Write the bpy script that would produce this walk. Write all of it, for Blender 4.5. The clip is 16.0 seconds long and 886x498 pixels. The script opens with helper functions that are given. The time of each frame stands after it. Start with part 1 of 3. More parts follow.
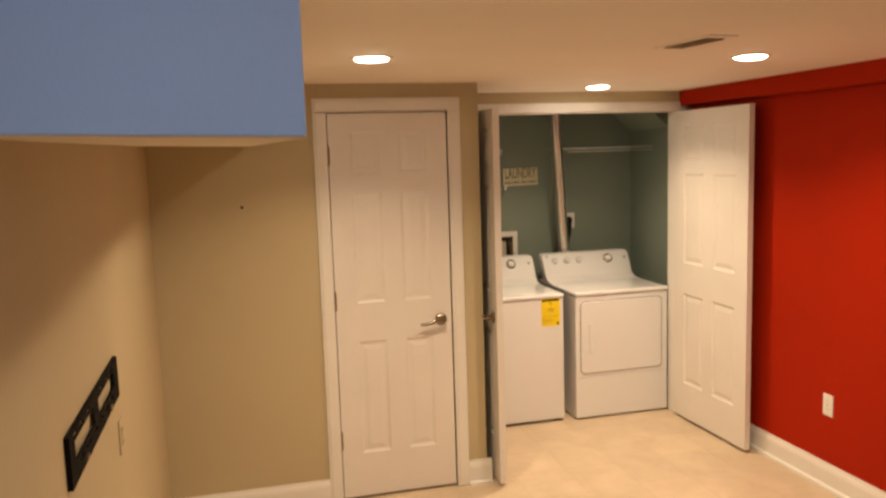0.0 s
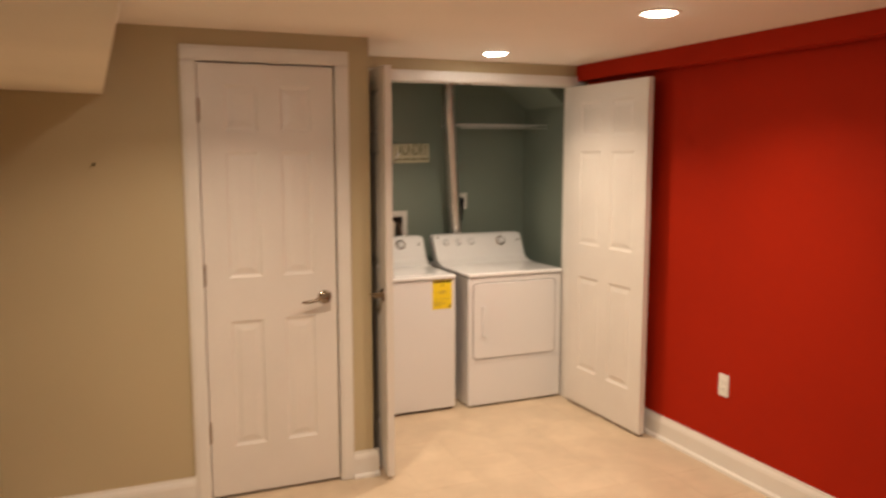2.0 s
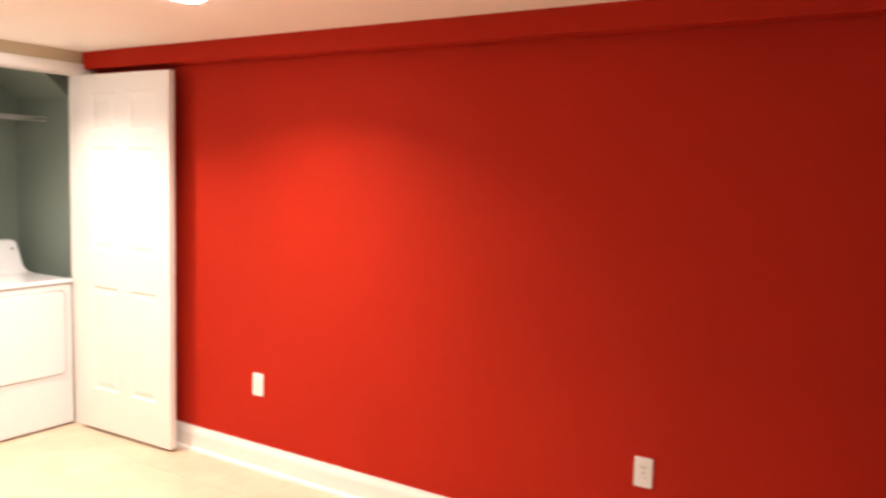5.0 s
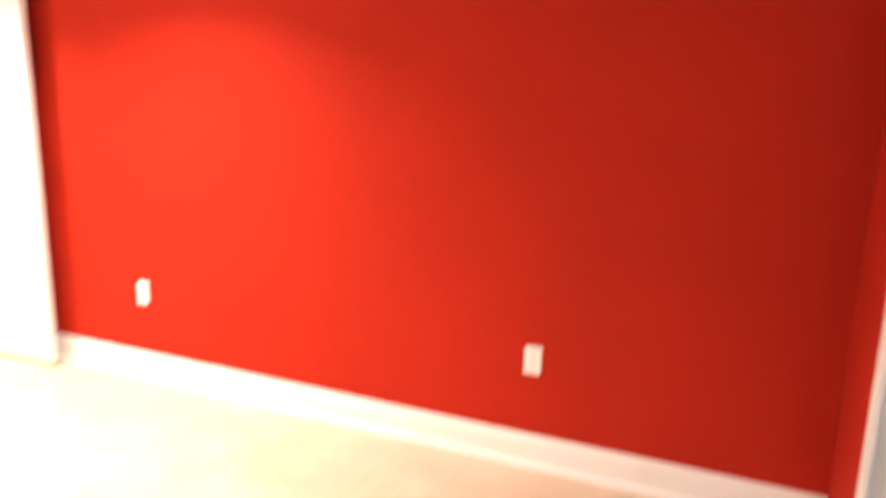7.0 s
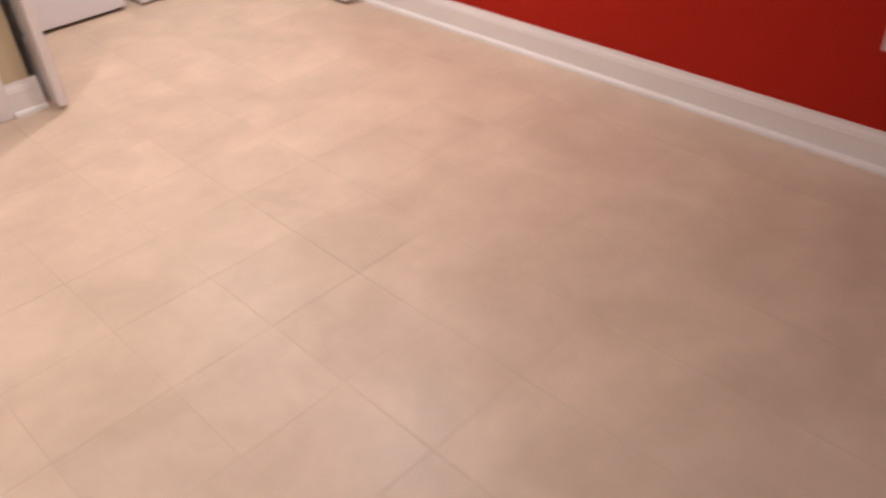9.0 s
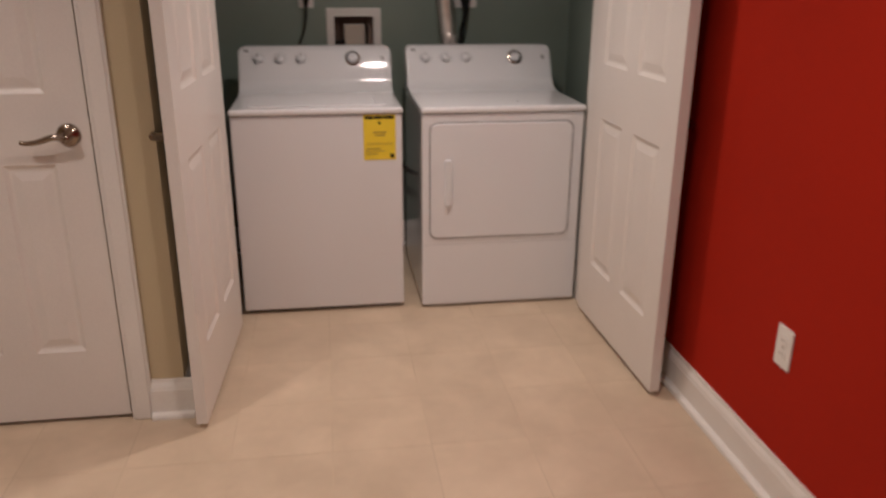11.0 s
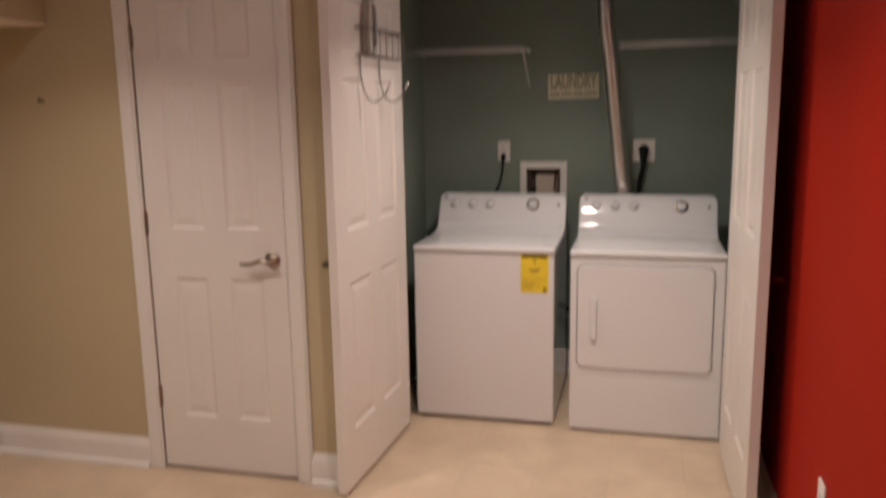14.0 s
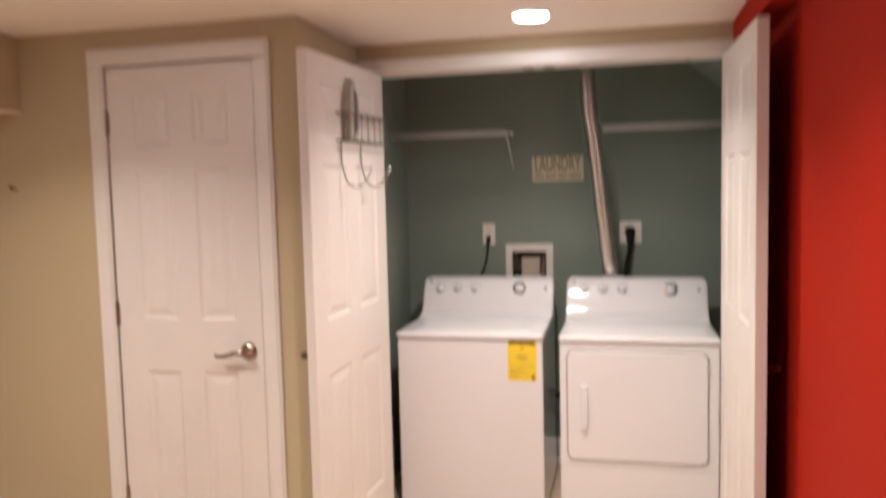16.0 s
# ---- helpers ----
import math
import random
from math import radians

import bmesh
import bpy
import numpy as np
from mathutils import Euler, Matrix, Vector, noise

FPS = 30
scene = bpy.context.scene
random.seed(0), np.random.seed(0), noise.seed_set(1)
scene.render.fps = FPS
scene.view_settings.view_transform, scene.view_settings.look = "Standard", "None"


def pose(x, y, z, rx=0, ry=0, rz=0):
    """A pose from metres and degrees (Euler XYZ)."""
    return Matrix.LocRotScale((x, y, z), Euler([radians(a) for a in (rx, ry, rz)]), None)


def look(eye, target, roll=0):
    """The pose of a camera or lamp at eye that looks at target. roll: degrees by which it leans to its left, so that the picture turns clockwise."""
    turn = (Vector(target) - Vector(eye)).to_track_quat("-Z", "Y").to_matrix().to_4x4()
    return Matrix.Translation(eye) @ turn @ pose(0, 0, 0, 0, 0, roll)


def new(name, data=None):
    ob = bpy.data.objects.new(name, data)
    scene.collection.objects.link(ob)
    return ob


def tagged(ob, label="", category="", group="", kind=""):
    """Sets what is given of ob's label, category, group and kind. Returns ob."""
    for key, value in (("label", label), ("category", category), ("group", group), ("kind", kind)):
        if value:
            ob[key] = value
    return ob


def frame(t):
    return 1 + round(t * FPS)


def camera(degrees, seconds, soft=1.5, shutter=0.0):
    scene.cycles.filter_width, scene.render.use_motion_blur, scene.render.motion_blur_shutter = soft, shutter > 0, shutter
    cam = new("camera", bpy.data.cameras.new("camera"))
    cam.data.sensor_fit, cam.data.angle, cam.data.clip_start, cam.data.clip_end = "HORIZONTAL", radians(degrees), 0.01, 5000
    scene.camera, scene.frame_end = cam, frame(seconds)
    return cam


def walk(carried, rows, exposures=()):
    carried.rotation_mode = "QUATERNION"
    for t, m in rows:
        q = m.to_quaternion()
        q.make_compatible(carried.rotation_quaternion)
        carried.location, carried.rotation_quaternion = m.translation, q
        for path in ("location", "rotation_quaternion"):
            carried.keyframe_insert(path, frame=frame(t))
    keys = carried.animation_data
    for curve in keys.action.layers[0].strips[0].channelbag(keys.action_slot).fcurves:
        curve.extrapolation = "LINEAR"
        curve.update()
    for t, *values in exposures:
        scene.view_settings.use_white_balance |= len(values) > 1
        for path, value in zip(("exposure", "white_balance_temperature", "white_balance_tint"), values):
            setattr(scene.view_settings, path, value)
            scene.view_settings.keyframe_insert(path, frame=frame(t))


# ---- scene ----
cam = camera(59.0, 16.0, soft=2.5, shutter=0.9)
PATH = [
    (0, (-2.922, -3.986, 1.806), (-2.432, -2.061, 1.568), -1.8),
    (0.5, (-2.917, -3.942, 1.794), (-2.421, -2.025, 1.508), -1.5),
    (1, (-2.92, -3.901, 1.787), (-2.305, -2.022, 1.482), -0.6),
    (1.5, (-2.892, -3.807, 1.709), (-2.188, -1.958, 1.415), -0.1),
    (2, (-2.852, -3.672, 1.626), (-2.083, -1.842, 1.384), -0.1),
    (2.5, (-2.852, -3.548, 1.549), (-1.883, -1.809, 1.359), -2.6),
    (3, (-2.834, -3.521, 1.561), (-1.761, -1.849, 1.335), -1.6),
    (3.5, (-2.832, -3.518, 1.548), (-1.588, -1.969, 1.316), -0.5),
    (4, (-2.87, -3.503, 1.52), (-1.452, -2.106, 1.328), 0.1),
    (4.5, (-2.875, -3.49, 1.551), (-1.281, -2.298, 1.353), 0.8),
    (4.7, (-2.855, -3.497, 1.55), (-1.216, -2.368, 1.353), 1.2),
    (6.8, (-2.859, -3.467, 1.553), (-1.034, -2.72, 1.218), 1.9),
    (7, (-2.833, -3.473, 1.569), (-1.047, -2.695, 1.115), 1.4),
    (7.5, (-2.899, -3.458, 1.463), (-1.225, -2.606, 0.777), 1.8),
    (8, (-2.874, -3.456, 1.437), (-1.382, -2.506, 0.504), 1.7),
    (8.5, (-2.837, -3.378, 1.455), (-1.484, -2.393, 0.36), 0.5),
    (9, (-2.584, -3.269, 1.425), (-1.48, -2.123, 0.213), -2.9),
    (9.5, (-2.25, -3.004, 1.359), (-1.262, -1.659, 0.258), -1.7),
    (10, (-1.937, -2.698, 1.39), (-1.159, -1.129, 0.424), -4.8),
    (10.2, (-1.774, -2.605, 1.374), (-1.084, -0.921, 0.544), -3.6),
    (12.3, (-0.79, -2.255, 1.437), (-0.952, -0.354, 0.838), -1.8),
    (12.5, (-0.792, -2.373, 1.449), (-0.988, -0.468, 0.872), -1.8),
    (13, (-0.748, -2.583, 1.498), (-1.084, -0.68, 0.981), -1.9),
    (13.5, (-0.592, -2.746, 1.486), (-1.067, -0.853, 1.048), 0.3),
    (14, (-0.526, -2.805, 1.521), (-1.007, -0.895, 1.167), -1.0),
    (14.5, (-0.522, -2.844, 1.53), (-0.979, -0.898, 1.451), -1.3),
    (15, (-0.52, -2.843, 1.543), (-0.946, -0.889, 1.572), -1.2),
    (15.5, (-0.526, -2.842, 1.563), (-0.979, -0.894, 1.576), -1.0),
    (16, (-0.538, -2.703, 1.544), (-0.988, -0.761, 1.386), -1.4),
]
EXPOSURES = [(0, -0.41, 6750, 5), (1, -0.44, 6700, 5), (1.5, -0.49, 6450, 6), (2.5, -0.53, 5850, 9), (3.5, -0.36, 5600, 10), (4.0, -0.15, 5450, 10), (4.5, 0.35, 5350, 10), (4.7, 0.5, 5350, 10),
             (5.5, 1.0, 5400, 10), (7.0, 1.4, 5300, 10), (7.6, 1.27, 5250, 11), (8.0, 1.1, 5150, 12), (8.5, 0.05, 4900, 14), (9.0, -0.4, 4950, 17),
             (9.5, -0.76, 5120, 22), (10.0, -1.15, 5120, 22), (10.4, -1.22, 5150, 18), (12.5, -1.17, 5250, 12), (13.0, -1.2, 5250, 13), (13.5, -1.0, 5200, 12), (14.0, -0.95, 5280, 12), (14.5, -0.5, 5220, 11),
             (15.2, -0.25, 5150, 10), (16.0, -0.18, 5100, 10)]
walk(cam, [(t, look(e, g, r)) for t, e, g, r in PATH], EXPOSURES)

# ---- plan, metres: red wall near x = 0, door wall on y = 0, floor on z = 0 ----
CEIL = 2.176
LEFT = -3.352
RED = -0.018            # face of the red wall
CORNER = -1.695        # outer corner beside the laundry closet
CLOSET = 0.675         # front of the closet wall
BACK = 1.605           # back wall inside the closet
SOUTH = -3.735         # short red return wall
HALL = -5.6
OPEN_L, OPEN_R = -1.632, -0.117
DOOR_L, DOOR_R = -2.487, -1.872
DOOR_H = 2.03
BASE_H = 0.135

# ---- world and lights ----
world = bpy.data.worlds.new("world")
scene.world = world
world.use_nodes = True
world.node_tree.nodes["Background"].inputs[0].default_value = (0.02, 0.02, 0.02, 1)
world.node_tree.nodes["Background"].inputs[1].default_value = 0.2

LAMPS = [(-0.872, 0.285), (-0.835, -1.08), (-2.42, -1.02), (-2.42, -2.42)]
LAMP_POWER = 17.2
LAMP_COLOUR = (1.0, 0.74, 0.5)


def downlight_source(x, y, power):
    data = bpy.data.lights.new("downlight_source", "AREA")
    data.shape, data.size = "DISK", 0.13
    data.energy, data.color = power, LAMP_COLOUR
    data.spread = radians(132)
    lamp = new("downlight_source", data)
    lamp.location = (x, y, CEIL - 0.03)
    return lamp


for lx, ly in LAMPS:
    downlight_source(lx, ly, LAMP_POWER * (0.42 if ly < -2 else 1.0))
# unseen fill lamp added for the soffit's blue face; the walk comes from here
hall_fill = bpy.data.lights.new("hall_fill", "POINT")
hall_fill.energy, hall_fill.color, hall_fill.shadow_soft_size = 10.5, (0.72, 0.86, 1.0), 0.09
new("hall_fill", hall_fill).location = (-2.98, -3.95, 2.03)


# ---- materials ----
def material(name, colour, rough=0.6, metal=0.0, vary=0.06, scale=3.0, grain=0.03, grain_scale=180.0, bump=0.05,
             bump_scale=220.0, spec=0.5, coat=0.0, random_tone=0.0, tint=None, warp=0.0):
    m = bpy.data.materials.new(name)
    m.use_nodes = True
    nt = m.node_tree
    b = nt.nodes["Principled BSDF"]
    b.inputs["Roughness"].default_value = rough
    b.inputs["Metallic"].default_value = metal
    b.inputs["Specular IOR Level"].default_value = spec
    b.inputs["Coat Weight"].default_value = coat
    geo = nt.nodes.new("ShaderNodeNewGeometry")
    big = nt.nodes.new("ShaderNodeTexNoise")
    big.inputs["Scale"].default_value = scale
    big.inputs["Detail"].default_value = 4
    big.inputs["Distortion"].default_value = warp
    fine = nt.nodes.new("ShaderNodeTexNoise")
    fine.inputs["Scale"].default_value = grain_scale
    fine.inputs["Detail"].default_value = 2
    nt.links.new(geo.outputs["Position"], big.inputs["Vector"])
    nt.links.new(geo.outputs["Position"], fine.inputs["Vector"])
    ramp = nt.nodes.new("ShaderNodeValToRGB")
    tint = tint or colour
    ramp.color_ramp.elements[0].position, ramp.color_ramp.elements[1].position = 0.3, 0.7
    ramp.color_ramp.elements[0].color = (*[c * (1 - vary) for c in tint], 1)
    ramp.color_ramp.elements[1].color = (*[min(1, c * (1 + vary)) for c in colour], 1)
    nt.links.new(big.outputs["Fac"], ramp.inputs["Fac"])
    hsv = nt.nodes.new("ShaderNodeHueSaturation")
    nt.links.new(ramp.outputs["Color"], hsv.inputs["Color"])
    val = nt.nodes.new("ShaderNodeMapRange")
    val.inputs["From Min"].default_value, val.inputs["From Max"].default_value = 0.25, 0.75
    val.inputs["To Min"].default_value, val.inputs["To Max"].default_value = 1 - grain, 1 + grain
    nt.links.new(fine.outputs["Fac"], val.inputs["Value"])
    if random_tone:
        info = nt.nodes.new("ShaderNodeObjectInfo")
        rr = nt.nodes.new("ShaderNodeMapRange")
        rr.inputs["To Min"].default_value, rr.inputs["To Max"].default_value = 1 - random_tone, 1 + random_tone
        nt.links.new(info.outputs["Random"], rr.inputs["Value"])
        mul = nt.nodes.new("ShaderNodeMath")
        mul.operation = "MULTIPLY"
        nt.links.new(val.outputs["Result"], mul.inputs[0])
        nt.links.new(rr.outputs["Result"], mul.inputs[1])
        nt.links.new(mul.outputs[0], hsv.inputs["Value"])
    else:
        nt.links.new(val.outputs["Result"], hsv.inputs["Value"])
    nt.links.new(hsv.outputs["Color"], b.inputs["Base Color"])
    if bump:
        bn = nt.nodes.new("ShaderNodeTexNoise")
        bn.inputs["Scale"].default_value = bump_scale
        bn.inputs["Detail"].default_value = 3
        nt.links.new(geo.outputs["Position"], bn.inputs["Vector"])
        bu = nt.nodes.new("ShaderNodeBump")
        bu.inputs["Strength"].default_value = bump
        bu.inputs["Distance"].default_value = 0.002
        nt.links.new(bn.outputs["Fac"], bu.inputs["Height"])
        nt.links.new(bu.outputs["Normal"], b.inputs["Normal"])
        rv = nt.nodes.new("ShaderNodeMapRange")
        rv.inputs["To Min"].default_value, rv.inputs["To Max"].default_value = max(0.02, rough - 0.06), min(1, rough + 0.06)
        nt.links.new(big.outputs["Fac"], rv.inputs["Value"])
        nt.links.new(rv.outputs["Result"], b.inputs["Roughness"])
    return m


def glowing(name, colour, strength):
    m = bpy.data.materials.new(name)
    m.use_nodes = True
    b = m.node_tree.nodes["Principled BSDF"]
    b.inputs["Base Color"].default_value = (0.8, 0.8, 0.8, 1)
    b.inputs["Emission Color"].default_value = (*colour, 1)
    b.inputs["Emission Strength"].default_value = strength
    return m


M_RED = material("red_wall_paint", (0.37, 0.0175, 0.003), 0.75, vary=0.05, scale=1.5, bump=0.1, bump_scale=150, spec=0.09)
M_TAN = material("tan_wall_paint", (0.50, 0.418, 0.268), 0.6, vary=0.04, scale=1.5, bump=0.1, bump_scale=150, spec=0.3)
M_BLUE = material("blue_wall_paint", (0.42, 0.565, 0.95), 0.6, vary=0.04, scale=1.5, bump=0.1, bump_scale=150, spec=0.3)
M_TEAL = material("green_grey_wall_paint", (0.232, 0.28, 0.24), 0.6, vary=0.05, scale=1.8, bump=0.1, bump_scale=150, spec=0.3)
M_CREAM = material("cream_wall_paint", (0.84, 0.765, 0.645), 0.7, vary=0.04, scale=1.4, bump=0.1, bump_scale=140, spec=0.25)
M_CEIL = material("ceiling_paint", (0.91, 0.845, 0.77), 0.8, vary=0.03, scale=1.2, bump=0.12, bump_scale=120, spec=0.2)
M_TRIM = material("white_trim_paint", (0.78, 0.75, 0.71), 0.35, vary=0.03, scale=4, bump=0.03, bump_scale=90)
M_DOOR = material("white_door_paint", (0.76, 0.72, 0.68), 0.36, vary=0.03, scale=3, bump=0.04, bump_scale=260)
M_TILE = material("beige_stone_tile", (0.62, 0.50, 0.365), 0.38, vary=0.048, scale=4.5, grain=0.025, grain_scale=22, bump=0.02,
                  bump_scale=60, random_tone=0.03, tint=(0.57, 0.455, 0.325), warp=0.4, spec=0.35)
M_GROUT = material("beige_grout", (0.565, 0.452, 0.325), 0.8, vary=0.16, scale=3, bump=0.2)
M_ENAMEL = material("white_enamel", (0.78, 0.78, 0.80), 0.1, vary=0.01, scale=2, grain=0.004, bump=0.0, coat=0.3)
M_PANEL = material("white_console_plastic", (0.76, 0.77, 0.79), 0.08, vary=0.01, scale=2, grain=0.004, bump=0.0)
M_GREY = material("grey_plastic", (0.30, 0.30, 0.31), 0.4, vary=0.05, bump=0.0)
M_MARK = material("pale_grey_print", (0.52, 0.53, 0.55), 0.5, vary=0.03, bump=0.0)
M_BLACK = material("black_rubber", (0.007, 0.007, 0.007), 0.5, vary=0.1, bump=0.0, spec=0.25)
M_METALBLACK = material("black_steel", (0.006, 0.005, 0.005), 0.75, vary=0.1, bump=0.0, spec=0.08)
M_CHROME = material("polished_nickel", (0.30, 0.25, 0.20), 0.22, metal=1.0, vary=0.03, bump=0.0)
M_BRONZE = material("aged_brass", (0.32, 0.24, 0.165), 0.38, metal=1.0, vary=0.1, bump=0.0)
M_DUCT = material("aluminium_duct", (0.64, 0.61, 0.57), 0.32, metal=1.0, vary=0.08, scale=20, bump=0.3, bump_scale=60)
M_YELLOW = material("yellow_paper", (0.86, 0.65, 0.012), 0.6, vary=0.02, bump=0.0)
M_PLATE = material("white_plastic_plate", (0.80, 0.78, 0.74), 0.35, vary=0.02, bump=0.0)
M_WIRE = material("white_coated_wire", (0.66, 0.67, 0.66), 0.4, vary=0.03, bump=0.0)
M_DARKWIRE = material("dark_grey_wire", (0.17, 0.15, 0.13), 0.45, metal=0.3, vary=0.1, bump=0.0)
M_SIGN = material("cream_sign_board", (0.66, 0.63, 0.45), 0.6, vary=0.06, scale=12, bump=0.1)
M_SIGNTEXT = material("olive_sign_lettering", (0.29, 0.28, 0.17), 0.6, vary=0.08, bump=0.0)
M_BOX = material("brown_recess_shade_and_pipe", (0.16, 0.11, 0.082), 0.6, vary=0.1, bump=0.0)
M_RECESS = material("cream_recess_back", (0.62, 0.55, 0.46), 0.4, vary=0.04, bump=0.0)
M_IRON = material("grey_translucent_plastic", (0.42, 0.41, 0.37), 0.35, vary=0.08, bump=0.0)
M_GLOW = glowing("lit_lamp_lens", (1.0, 0.84, 0.66), 105.0)
M_LOUVRE = material("brown_louvre_paint", (0.40, 0.29, 0.21), 0.5, vary=0.06, bump=0.0)
M_DIM = material("dark_joint_and_recess_shade", (0.03, 0.03, 0.03), 0.7, vary=0.05, bump=0.0)


# ---- mesh helpers ----
def link_mesh(name, bm, mat, smooth=False):
    me = bpy.data.meshes.new(name)
    bmesh.ops.recalc_face_normals(bm, faces=bm.faces)
    bm.to_mesh(me)
    bm.free()
    me.materials.append(mat)
    if smooth:
        for p in me.polygons:
            p.use_smooth = True
    return new(name, me)


def part(name, bm, mat, parent, label="", smooth=False, bevel=0.0, segments=2):
    ob = link_mesh(name, bm, mat, smooth)
    ob.parent = parent
    if label:
        ob["label"] = label
    if bevel:
        mod = ob.modifiers.new("edge", "BEVEL")
        mod.width, mod.segments, mod.limit_method = bevel, segments, "ANGLE"
        mod.angle_limit = radians(35)
    return ob


def thing(name, m, label, category, group="", kind=""):
    ob = new(name)
    ob.empty_display_size = 0.1
    ob.matrix_basis = m
    return tagged(ob, label, category, group, kind)


def box(x0, x1, y0, y1, z0, z1, bm=None):
    bm = bm or bmesh.new()
    v = [bm.verts.new((x, y, z)) for z in (z0, z1) for y in (y0, y1) for x in (x0, x1)]
    for f in ((0, 1, 3, 2), (4, 6, 7, 5), (0, 4, 5, 1), (2, 3, 7, 6), (0, 2, 6, 4), (1, 5, 7, 3)):
        bm.faces.new([v[i] for i in f])
    return bm


def tube(points, radius, sides=8, bm=None, caps=True):
    """A round bar along a line of points."""
    bm = bm or bmesh.new()
    pts = [Vector(p) for p in points]
    rings = []
    up = Vector((0.13, 0.29, 0.95)).normalized()
    for i, p in enumerate(pts):
        d = (pts[min(i + 1, len(pts) - 1)] - pts[max(i - 1, 0)]).normalized()
        a = d.cross(up)
        if a.length < 0.05:
            a = d.cross(Vector((1, 0, 0)))
        a.normalize()
        b = d.cross(a).normalized()
        r = radius[i] if isinstance(radius, (list, tuple)) else radius
        rings.append([bm.verts.new(p + r * (math.cos(k * math.tau / sides) * a + math.sin(k * math.tau / sides) * b)) for k in range(sides)])
    for r0, r1 in zip(rings, rings[1:]):
        for k in range(sides):
            bm.faces.new((r0[k], r0[(k + 1) % sides], r1[(k + 1) % sides], r1[k]))
    if caps:
        bm.faces.new(rings[0][::-1])
        bm.faces.new(rings[-1])
    return bm


def smooth_line(points, n=8):
    """Points of a Catmull-Rom curve through the given ones."""
    p = [Vector(q) for q in points]
    p = [p[0] * 2 - p[1]] + p + [p[-1] * 2 - p[-2]]
    out = []
    for i in range(1, len(p) - 2):
        for k in range(n):
            t = k / n
            out.append(0.5 * (2 * p[i] + (p[i + 1] - p[i - 1]) * t + (2 * p[i - 1] - 5 * p[i] + 4 * p[i + 1] - p[i + 2]) * t * t
                              + (3 * p[i] - p[i - 1] - 3 * p[i + 1] + p[i + 2]) * t ** 3))
    return out + [p[-2]]


def lathe(profile, axis="z", sides=24, bm=None, centre=(0, 0, 0)):
    """Turns (radius, height) pairs about an axis."""
    bm = bm or bmesh.new()
    c = Vector(centre)
    rings = []
    for r, h in profile:
        ring = []
        for k in range(sides):
            a = k * math.tau / sides
            u, v = r * math.cos(a), r * math.sin(a)
            ring.append(bm.verts.new(c + Vector({"z": (u, v, h), "y": (u, h, v), "x": (h, u, v)}[axis])))
        rings.append(ring)
    for r0, r1 in zip(rings, rings[1:]):
        for k in range(sides):
            bm.faces.new((r0[k], r0[(k + 1) % sides], r1[(k + 1) % sides], r1[k]))
    bm.faces.new(rings[0][::-1])
    bm.faces.new(rings[-1])
    return bm


def rounded(w, h, r, corners=(1, 1, 1, 1), n=6):
    """Outline of a rounded rectangle round 0, 0; corners from the lower left, counter-clockwise."""
    out = []
    for (cx, cy, a0), on in zip(((-1, -1, 180), (1, -1, 270), (1, 1, 0), (-1, 1, 90)), corners):
        rr = r if on else 0.0005
        for k in range(n + 1):
            a = radians(a0 + 90 * k / n)
            out.append((cx * (w / 2 - rr) + rr * math.cos(a), cy * (h / 2 - rr) + rr * math.sin(a)))
    return out


def extrude_outline(outline, place, depth_vec, bm=None):
    """A solid from an outline in 2D, put in space by place(u, v), and pushed along depth_vec."""
    bm = bm or bmesh.new()
    a = [bm.verts.new(place(u, v)) for u, v in outline]
    b = [bm.verts.new(Vector(place(u, v)) + Vector(depth_vec)) for u, v in outline]
    bm.faces.new(a)
    bm.faces.new(b[::-1])
    for k in range(len(a)):
        j = (k + 1) % len(a)
        bm.faces.new((a[j], a[k], b[k], b[j]))
    return bm


def slab_with_holes(us, vs, holes, place, thick):
    """A wall: the grid of cuts us x vs, without the cells whose middle is in a hole; place(u, v, w), w from 0 to thick."""
    bm = bmesh.new()
    us, vs = sorted(set(us)), sorted(set(vs))
    cache = {}

    def vert(i, j, w):
        if (i, j, w) not in cache:
            cache[i, j, w] = bm.verts.new(place(us[i], vs[j], w))
        return cache[i, j, w]

    def solid(i, j):
        if not (0 <= i < len(us) - 1 and 0 <= j < len(vs) - 1):
            return False
        u, v = (us[i] + us[i + 1]) / 2, (vs[j] + vs[j + 1]) / 2
        return not any(a < u < b and c < v < d for a, b, c, d in holes)

    for i in range(len(us) - 1):
        for j in range(len(vs) - 1):
            if not solid(i, j):
                continue
            for w in (0, thick):
                bm.faces.new([vert(i, j, w), vert(i + 1, j, w), vert(i + 1, j + 1, w), vert(i, j + 1, w)])
            for di, dj, e in ((-1, 0, ((i, j), (i, j + 1))), (1, 0, ((i + 1, j), (i + 1, j + 1))),
                              (0, -1, ((i, j), (i + 1, j))), (0, 1, ((i, j + 1), (i + 1, j + 1)))):
                if not solid(i + di, j + dj):
                    bm.faces.new([vert(*e[0], 0), vert(*e[1], 0), vert(*e[1], thick), vert(*e[0], thick)])
    return bm


def setting(name, bm, mat, label, category, bevel=0.0):
    ob = part(name, bm, mat, None, bevel=bevel)
    return tagged(ob, label, category, "", "structure")


